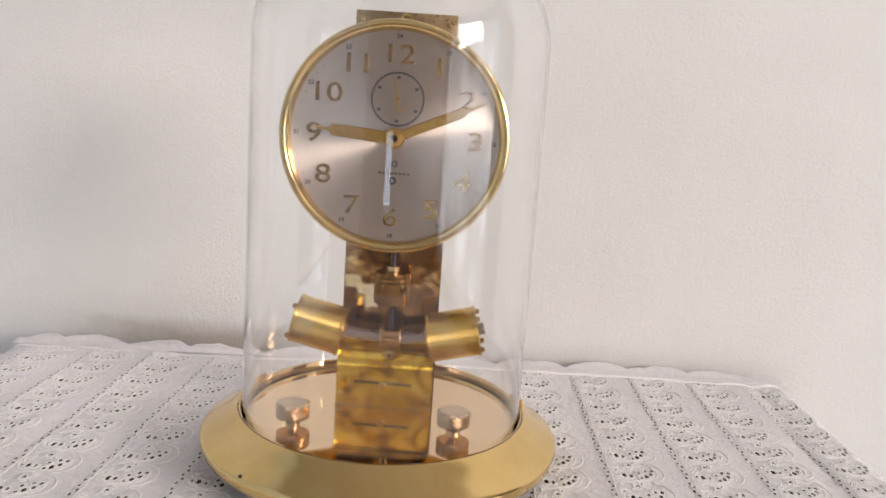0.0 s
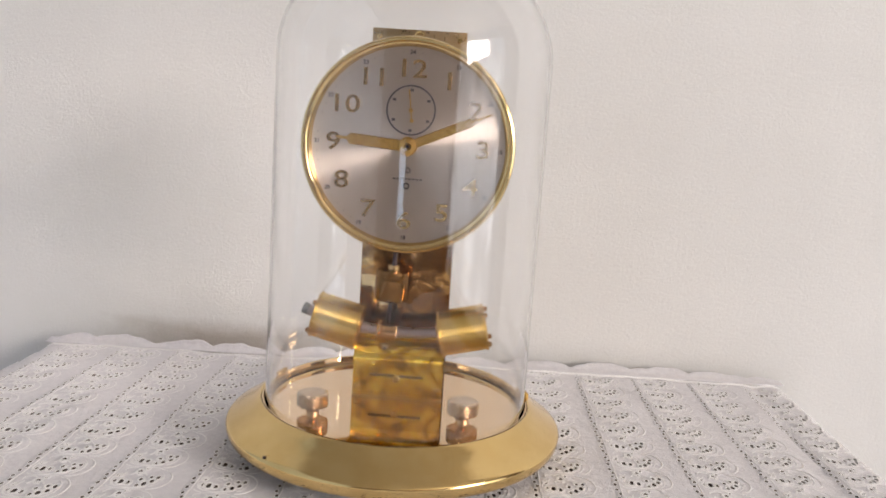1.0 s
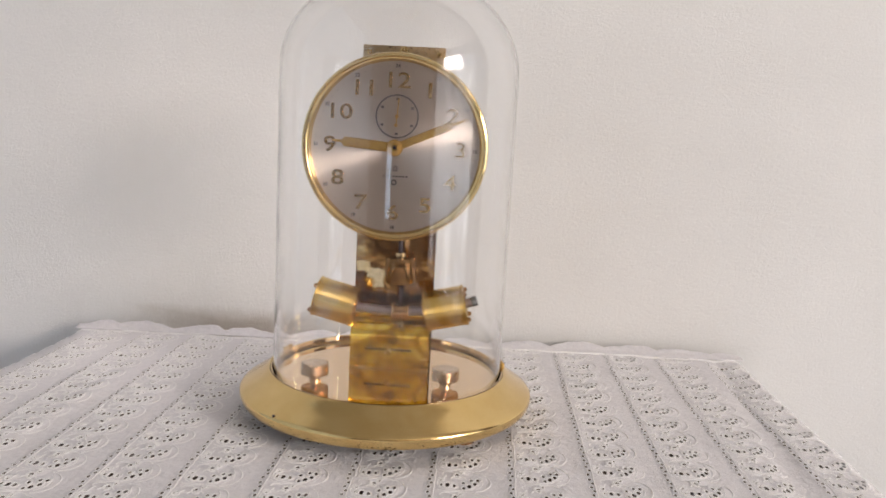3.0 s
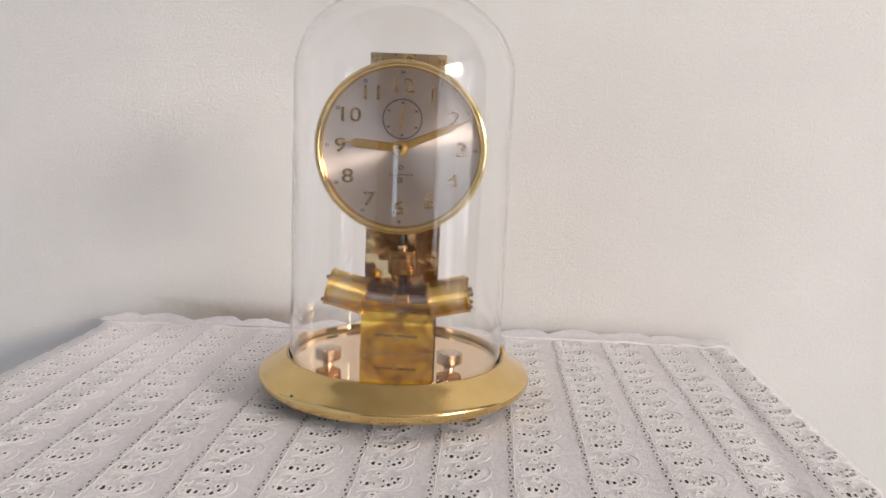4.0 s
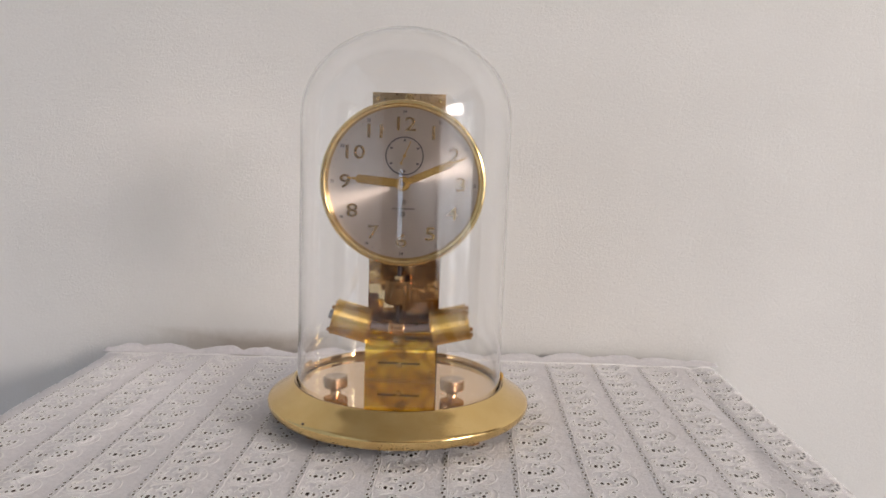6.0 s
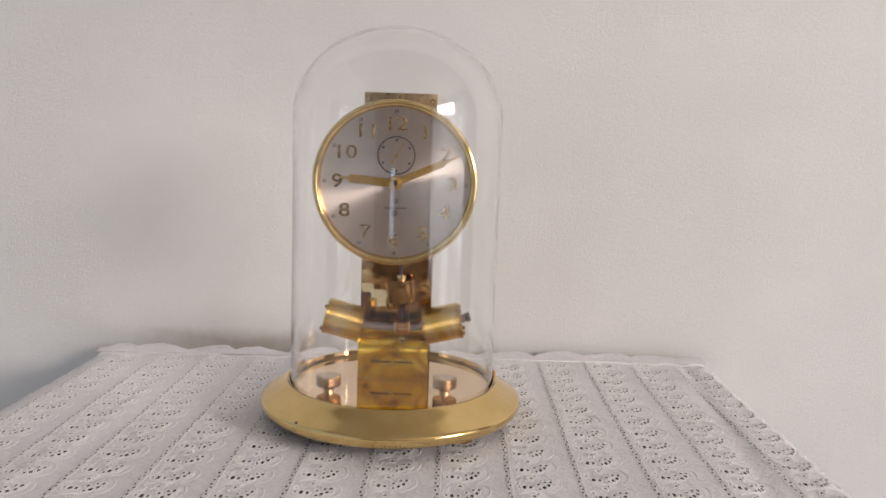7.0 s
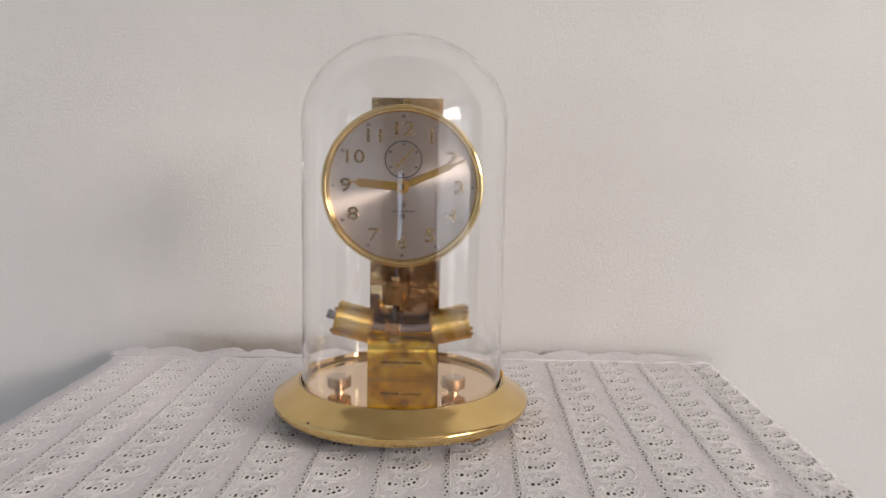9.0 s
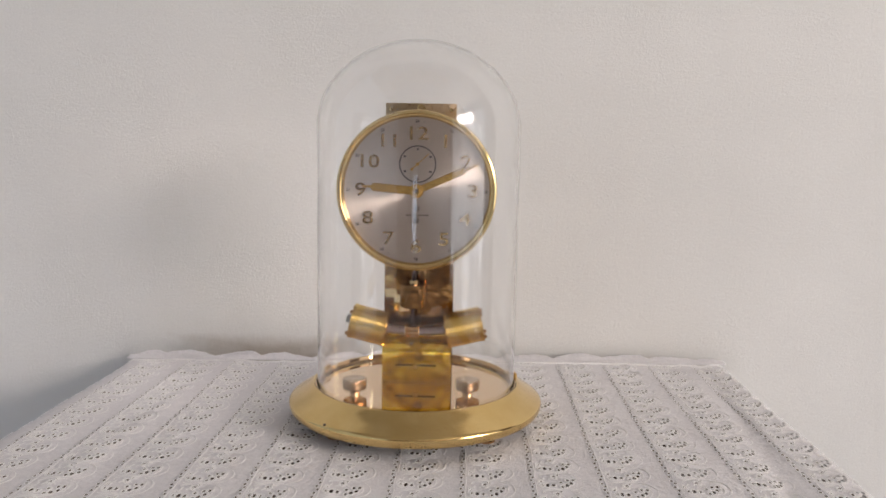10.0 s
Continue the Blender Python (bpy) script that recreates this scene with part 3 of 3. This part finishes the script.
def build_plates(clock):
    plate = part("back_plate", box(bmesh.new(), -0.0265, 0.0265, 0.0020, 0.0042, DECK, 0.1720, 0.0003), M_PLATE, clock, "tall tarnished brass back plate")
    plate = part("upper_plate", box(bmesh.new(), -0.0265, 0.0265, 0.0020, 0.0042, 0.1722, 0.2352, 0.0003), M_SATIN, clock, "satin brass upper back plate")
    screw(plate, pose(-0.0225, 0.0019, 0.2305, 90), 0.0016)
    screw(plate, pose(0.0, 0.0019, 0.2315, 90), 0.0032)
    screw(plate, pose(0.0225, 0.0019, 0.2305, 90), 0.0016)
    # bracket: a sheet bent over at its top, back to the plate
    bm = bmesh.new()
    bend, angles = 0.0115, np.linspace(0, math.pi / 2, 13)
    run = [(-0.0105, DECK)] + [(0.0010 - bend * math.cos(a), 0.0470 + bend * math.sin(a)) for a in angles] + [(0.0016, 0.0585)]
    inner = [(-0.0095, DECK)] + [(0.0010 - (bend - 0.001) * math.cos(a), 0.0470 + (bend - 0.001) * math.sin(a)) for a in angles] + [(0.0016, 0.0575)]
    ring = run + inner[::-1]
    left = [bm.verts.new((-0.0265, y, z)) for y, z in ring]
    right = [bm.verts.new((0.0258, y, z)) for y, z in ring]
    n, h = len(ring), len(run)
    for i in range(n):
        bm.faces.new((left[i], left[(i + 1) % n], right[(i + 1) % n], right[i]))
    for side in (left, right):
        for i in range(h - 1):
            bm.faces.new((side[i], side[i + 1], side[n - 2 - i], side[n - 1 - i]))
    bracket = part("coil_bracket", bm, M_BRACKET, clock, "bent amber-gold sheet bracket")
    # a dark brown strip set on the bracket's face, with no opening cut
    part("slot", box(bmesh.new(), -0.0165, 0.0145, -0.01075, -0.0100, 0.0376, 0.0392, 0.0003), M_SLOT, bracket, "dark slot")
    screw(bracket, pose(-0.001, -0.0107, 0.0368, 90), 0.0024)
    screw(bracket, pose(-0.0238, -0.0107, 0.0310, 90), 0.0019)
    screw(bracket, pose(0.0230, -0.0107, 0.0320, 90), 0.0019)
    part("foot_flange", box(bmesh.new(), -0.0265, 0.0258, -0.0150, -0.0106, DECK, DECK + 0.0013, 0.0006), M_BEZEL, bracket, "bright folded foot")
    # movement housing between plate and dial, out of sight of the swing
    part("movement_housing", box(bmesh.new(), -0.022, 0.022, -0.0150, 0.0016, 0.150, 0.216, 0.002), M_COPPER, clock)


def build_coils(clock):
    reach, lean = 0.1545, 13.5
    for way in (-1, 1):
        a = radians(lean) * way
        centre = (PIVOT[0] + reach * math.sin(a), PIVOT[1], PIVOT[2] - reach * math.cos(a))
        m = pose(*centre, 0, 90 - lean * way, 0)
        # a hollow drum: the magnet bar runs through it
        r, half, bore = 0.0133, 0.0135, 0.0052
        profile = [(bore, -half), (r - 0.0006, -half), (r + 0.0003, -half + 0.0004), (r + 0.0003, -half + 0.0012), (r - 0.0003, -half + 0.0017)]
        profile += [(r - 0.0003, half - 0.0017), (r + 0.0003, half - 0.0012), (r + 0.0003, half - 0.0004), (r - 0.0006, half), (bore, half)]
        coil = part("coil", lathe(bmesh.new(), profile, 72, closed=True), M_COIL, clock, "glossy gold drum-shaped drive coil", m=m)
        for k in range(4):
            b = radians(45 + 90 * k)
            part("lug", lathe(bmesh.new(), [(0, 0), (0.0015, 0), (0.0015, 0.0014), (0.0009, 0.0020), (0, 0.0020)], 12), M_COPPER, coil,
                 m=pose(0.0117 * math.cos(b), 0.0117 * math.sin(b), way * half, 0 if way > 0 else 180))
        part("inner_collar", lathe(bmesh.new(), [(bore, 0), (0.0092, 0), (0.0092, 0.0012), (bore, 0.0012)], 40, closed=True), M_COPPER, coil, "copper-toned end cap",
             m=pose(0, 0, -way * (half + 0.0006) - 0.0006))
    part("coil_yoke", box(bmesh.new(), -0.026, 0.026, -0.0015, 0.0018, 0.0584, 0.0612, 0.0006), M_BRACKET, clock)


def build_pendulum(clock):
    x, y, z = PIVOT
    reach = 0.1545
    pend = part("pendulum", rod(bmesh.new(), 0.0012, reach - 0.004, pose(0, 0, -reach + 0.004), 14), M_ROD, clock, "dark steel pendulum rod with a brass bob", m=pose(x, y, z))
    ends = 17.5
    bm = tube_along(bmesh.new(), [Vector((reach * math.sin(radians(a)), 0, -reach * math.cos(radians(a)))) for a in np.linspace(-ends, ends, 41)], 0.0031, 20)
    part("magnet_bar", bm, M_STEEL, pend, "curved polished steel magnet bar")
    for way in (-1, 1):
        a = ends * way
        bm = rod(bmesh.new(), 0.0033, 0.0036, None, 20)
        part("bar_tip", bm, M_IRON, pend, "grey grooved bar end", m=pose(reach * math.sin(radians(a)), 0, -reach * math.cos(radians(a)), 0, 90 * way - a, 0))
    bm = lathe(bmesh.new(), [(0.0042, -0.0056), (0.0058, -0.0056), (0.0062, -0.0050), (0.0062, -0.0034), (0.0056, -0.0030), (0.0056, 0.0030), (0.0062, 0.0034), (0.0062, 0.0050), (0.0058, 0.0056), (0.0042, 0.0056)], 40, closed=True)
    collar = part("collar", bm, M_COPPER, pend, "brass collar on the bar", m=pose(0, 0, -reach, 0, 90, 0))
    part("tab", box(bmesh.new(), -0.0022, 0.0022, -0.0046, -0.0034, -0.0106, -0.0058, 0.0004), M_GOLD, pend, m=pose(0, 0, -reach))
    part("pointer_pin", rod(bmesh.new(), 0.0009, 0.0012, pose(0, -0.0045, -0.0086, 90), 12), M_BLACK, pend, m=pose(0, 0, -reach))
    zb = 0.0835 - z
    bob = [(0.0013, zb), (0.0084, zb), (0.0098, zb + 0.0010), (0.0100, zb + 0.0022), (0.0100, zb + 0.0122), (0.0095, zb + 0.0128), (0.0100, zb + 0.0134),
           (0.0100, zb + 0.0146), (0.0095, zb + 0.0152), (0.0098, zb + 0.0158), (0.0091, zb + 0.0172), (0.0013, zb + 0.0176)]
    part("bob", lathe(bmesh.new(), bob, 56, closed=True), M_BOB, pend, "brass cylinder bob with a ridged top")
    part("rating_nut", lathe(bmesh.new(), [(0.0013, zb + 0.0177), (0.0034, zb + 0.0177), (0.0034, zb + 0.0205), (0.0013, zb + 0.0205)], 16, closed=True), M_GOLD, pend)
    return pend


def build_hand(name, parent, length, width, neck, degrees, lift, mat, label):
    """A baton hand: a wide bar with a narrow neck and point."""
    outline = [(-width * 0.42, 0.0), (-width * 0.5, length * 0.12), (-width * 0.5, length * neck), (-width * 0.16, length * (neck + 0.04)), (-width * 0.12, length * 0.95), (0, length),
               (width * 0.12, length * 0.95), (width * 0.16, length * (neck + 0.04)), (width * 0.5, length * neck), (width * 0.5, length * 0.12), (width * 0.42, 0.0)]
    bm = bmesh.new()
    low = [bm.verts.new((x, y, 0)) for x, y in outline]
    high = [bm.verts.new((x * 0.86, y, 0.0006)) for x, y in outline]
    bm.faces.new(low)
    bm.faces.new(high)
    for i in range(len(outline)):
        j = (i + 1) % len(outline)
        bm.faces.new((low[i], low[j], high[j], high[i]))
    lathe(bm, [(0, -0.0002), (width * 0.62, -0.0002), (width * 0.62, 0.0005), (0, 0.0005)], 28)
    return part(name, bm, mat, parent, label, m=FACE_AT @ pose(0, 0, lift, 0, 0, -degrees))


FACE_AT = pose(*DIAL) @ FACE


def build_face(clock):
    dial = part("dial", lathe(bmesh.new(), [(0, -0.0008), (0.0545, -0.0008), (0.0545, 0.0), (0, 0.0)], 128), M_DIAL, clock, "silvered dial brushed in circles", smooth=False, m=FACE_AT)
    bezel = [(0.0532, -0.0015), (0.0532, 0.0008), (0.0536, 0.0022), (0.0545, 0.0034), (0.0552, 0.0036), (0.0557, 0.0040), (0.0563, 0.0048), (0.0572, 0.0050), (0.0581, 0.0045),
             (0.0586, 0.0034), (0.0587, 0.0015), (0.0585, -0.0060), (0.0572, -0.0070), (0.0560, -0.0060), (0.0556, -0.0012)]
    part("bezel", lathe(bmesh.new(), bezel, 160, closed=True), M_BEZEL, clock, "polished brass bezel ring", m=FACE_AT)
    part("dial_case", lathe(bmesh.new(), [(0, -0.0012), (0.0556, -0.0012), (0.0556, -0.0050), (0, -0.0050)], 96), M_COPPER, clock, m=FACE_AT)
    for n in range(1, 13):
        x, y, z = on_dial(0.0412, 30 * n, 0.0004)
        text_part("numeral", str(n), 0.0136, 0.00035, M_NUMERAL, dial, pose(x, y, z), "raised gilt hour numeral", 1.28)
        x, y, z = on_dial(0.0503, 30 * n, 0.00008)
        text_part("small_numeral", str(n + 12), 0.0031, 0.00004, M_PRINT, dial, pose(x, y, z), "tiny black printed numeral")
    bm = bmesh.new()
    for k in range(60):
        if k % 5:
            x, y, z = on_dial(0.0503, 6 * k, 0.00002)
            rod(bm, 0.00026, 0.00012, pose(x, y, z), 6)
    part("minute_dots", bm, M_PRINT, dial, "ring of tiny printed minute dots")
    # seconds ring
    sx, sy = 0.0006, 0.0195
    bm = lathe(bmesh.new(), [(0.0127, 0.00004), (0.0136, 0.00004), (0.0136, 0.00012), (0.0127, 0.00012)], 72, closed=True)
    part("seconds_ring", bm, M_PRINT, dial, "printed grey seconds ring", m=pose(sx, sy, 0))
    bm = bmesh.new()
    for k in range(30):
        a = radians(12 * k)
        rod(bm, 0.0002, 0.0001, pose(sx + 0.0124 * math.sin(a), sy + 0.0124 * math.cos(a), 0.00004), 6)
    for k in range(6):
        a = radians(60 * k)
        box(bm, sx + 0.0108 * math.sin(a) - 0.0009, sx + 0.0108 * math.sin(a) + 0.0009, sy + 0.0108 * math.cos(a) - 0.0007, sy + 0.0108 * math.cos(a) + 0.0007, 0.00002, 0.00012)
    part("seconds_marks", bm, M_PRINT, dial, "tiny printed seconds marks")
    # maker's emblem and name as plain shapes
    bm = lathe(bmesh.new(), [(0.0009, 0.00003), (0.0015, 0.00003), (0.0015, 0.0001), (0.0009, 0.0001)], 16, closed=True)
    for k in range(8):
        a = radians(45 * k)
        rod(bm, 0.0003, 0.00009, pose(0.0020 * math.sin(a), 0.0020 * math.cos(a), 0.00003), 6)
    part("emblem", bm, M_PRINT, dial, "small grey printed emblem", m=pose(0.0007, -0.0130, 0))
    for k in range(8):
        x = -0.0072 + 0.0021 * k
        part("name_bar", box(bmesh.new(), x, x + 0.0013, -0.0183, -0.0173, 0.00002, 0.0001), M_PRINT, dial, smooth=False)
    bm = lathe(bmesh.new(), [(0.0010, 0.00003), (0.0019, 0.00003), (0.0019, 0.0001), (0.0010, 0.0001)], 20, closed=True)
    part("ring_mark", bm, M_BLACK, dial, "small black printed ring", m=pose(0.0002, -0.0216, 0))
    build_hand("hour_hand", clock, 0.0405, 0.0060, 0.79, 274.4, 0.0014, M_HAND, "gilt baton hour hand")
    build_hand("minute_hand", clock, 0.0500, 0.0050, 0.74, 66.0, 0.0024, M_HAND, "long gilt baton minute hand")
    part("hub", lathe(bmesh.new(), [(0, 0), (0.0052, 0), (0.0052, 0.0024), (0.0046, 0.0032), (0.0020, 0.0038), (0.0015, 0.0030), (0, 0.0030)], 32), M_HAND, clock, "round gilt hub", m=FACE_AT)
    part("hub_pin", rod(bmesh.new(), 0.0010, 0.0036, None, 14), M_ROD, clock, m=FACE_AT)
    bm = bmesh.new()
    box(bm, -0.00035, 0.00035, -0.0046, 0.0112, 0.0, 0.0003)
    rod(bm, 0.0012, 0.0006, pose(0, 0, -0.0001), 20)
    rod(bm, 0.0011, 0.0003, pose(0, -0.0056, 0), 16)
    return part("seconds_hand", bm, M_HAND, clock, "small gilt seconds hand with a round tail", m=FACE_AT @ pose(sx, sy, 0.0007)), (sx, sy)


def build_dome():
    r, thick, foot, shoulder, top = 0.0731, 0.0016, 0.0252, 0.2165, 0.2785
    outer, inner = [], []
    for z in np.linspace(foot, shoulder, 12):
        outer.append((r, float(z)))
        inner.append((r - thick, float(z)))
    for a in np.linspace(0, math.pi / 2, 28)[1:]:
        c, s = math.cos(a), math.sin(a)
        outer.append((r * c if c > 1e-6 else 0.0, shoulder + (top - shoulder) * s))
        inner.append(((r - thick) * c if c > 1e-6 else 0.0, shoulder + (top - shoulder - thick) * s))
    bm = bmesh.new()
    lathe(bm, inner[::-1] + outer, 160)
    # the foot joins both skins
    bmesh.ops.remove_doubles(bm, verts=bm.verts[:], dist=1e-6)
    low = [e for e in bm.edges if len(e.link_faces) == 1]
    bmesh.ops.bridge_loops(bm, edges=low)
    dome = part("glass_dome", bm, M_GLASS, m=pose(CX, CY, 0))
    dome.visible_shadow = False
    ring = [(r - thick, 0.0229), (r, 0.0229), (r + 0.0003, 0.0240), (r, 0.0250), (r - thick, 0.0250), (r - thick - 0.0002, 0.0240)]
    part("foot_rim", lathe(bmesh.new(), ring, 160, closed=True), M_GLASS, dome, "rounded thick glass foot rim").visible_shadow = False
    return tagged(dome, "clear glass dome standing over a brass mantel clock", "dome")


build_room()
build_window("window_1", "white-framed daylight window of the room", "x", X1, WIN_R)
build_window("window_2", "narrow white-framed window of the room", "y", Y0, WIN_B)
build_window("fill_window", "added low window frame, out of view, round the left fill lamp", "x", X0, WIN_L, -1)
build_distance()
build_table()
build_cloth()
clock = thing("mantel_clock", "brass electric pendulum mantel clock on a white cloth", "clock")
build_base(clock)
build_knob(clock, -0.0420, -0.0455)
build_knob(clock, 0.0388, -0.0405)
build_plates(clock)
build_coils(clock)
pendulum = build_pendulum(clock)
seconds_hand, seconds_at = build_face(clock)
build_dome()


def motions():
    rows = []
    for i in range(201):
        t = i * 0.05
        swing = -PENDULUM_SWING * math.cos(2 * math.pi * (t - PENDULUM_RIGHT) / PENDULUM_PERIOD)
        rows.append((t, pose(*PIVOT, 0, swing, 0)))
    walk(pendulum, rows)
    walk(seconds_hand, [(t, FACE_AT @ pose(*seconds_at, 0.0007, 0, 0, -6.0 * (t - 2.2))) for t in range(11)])


motions()
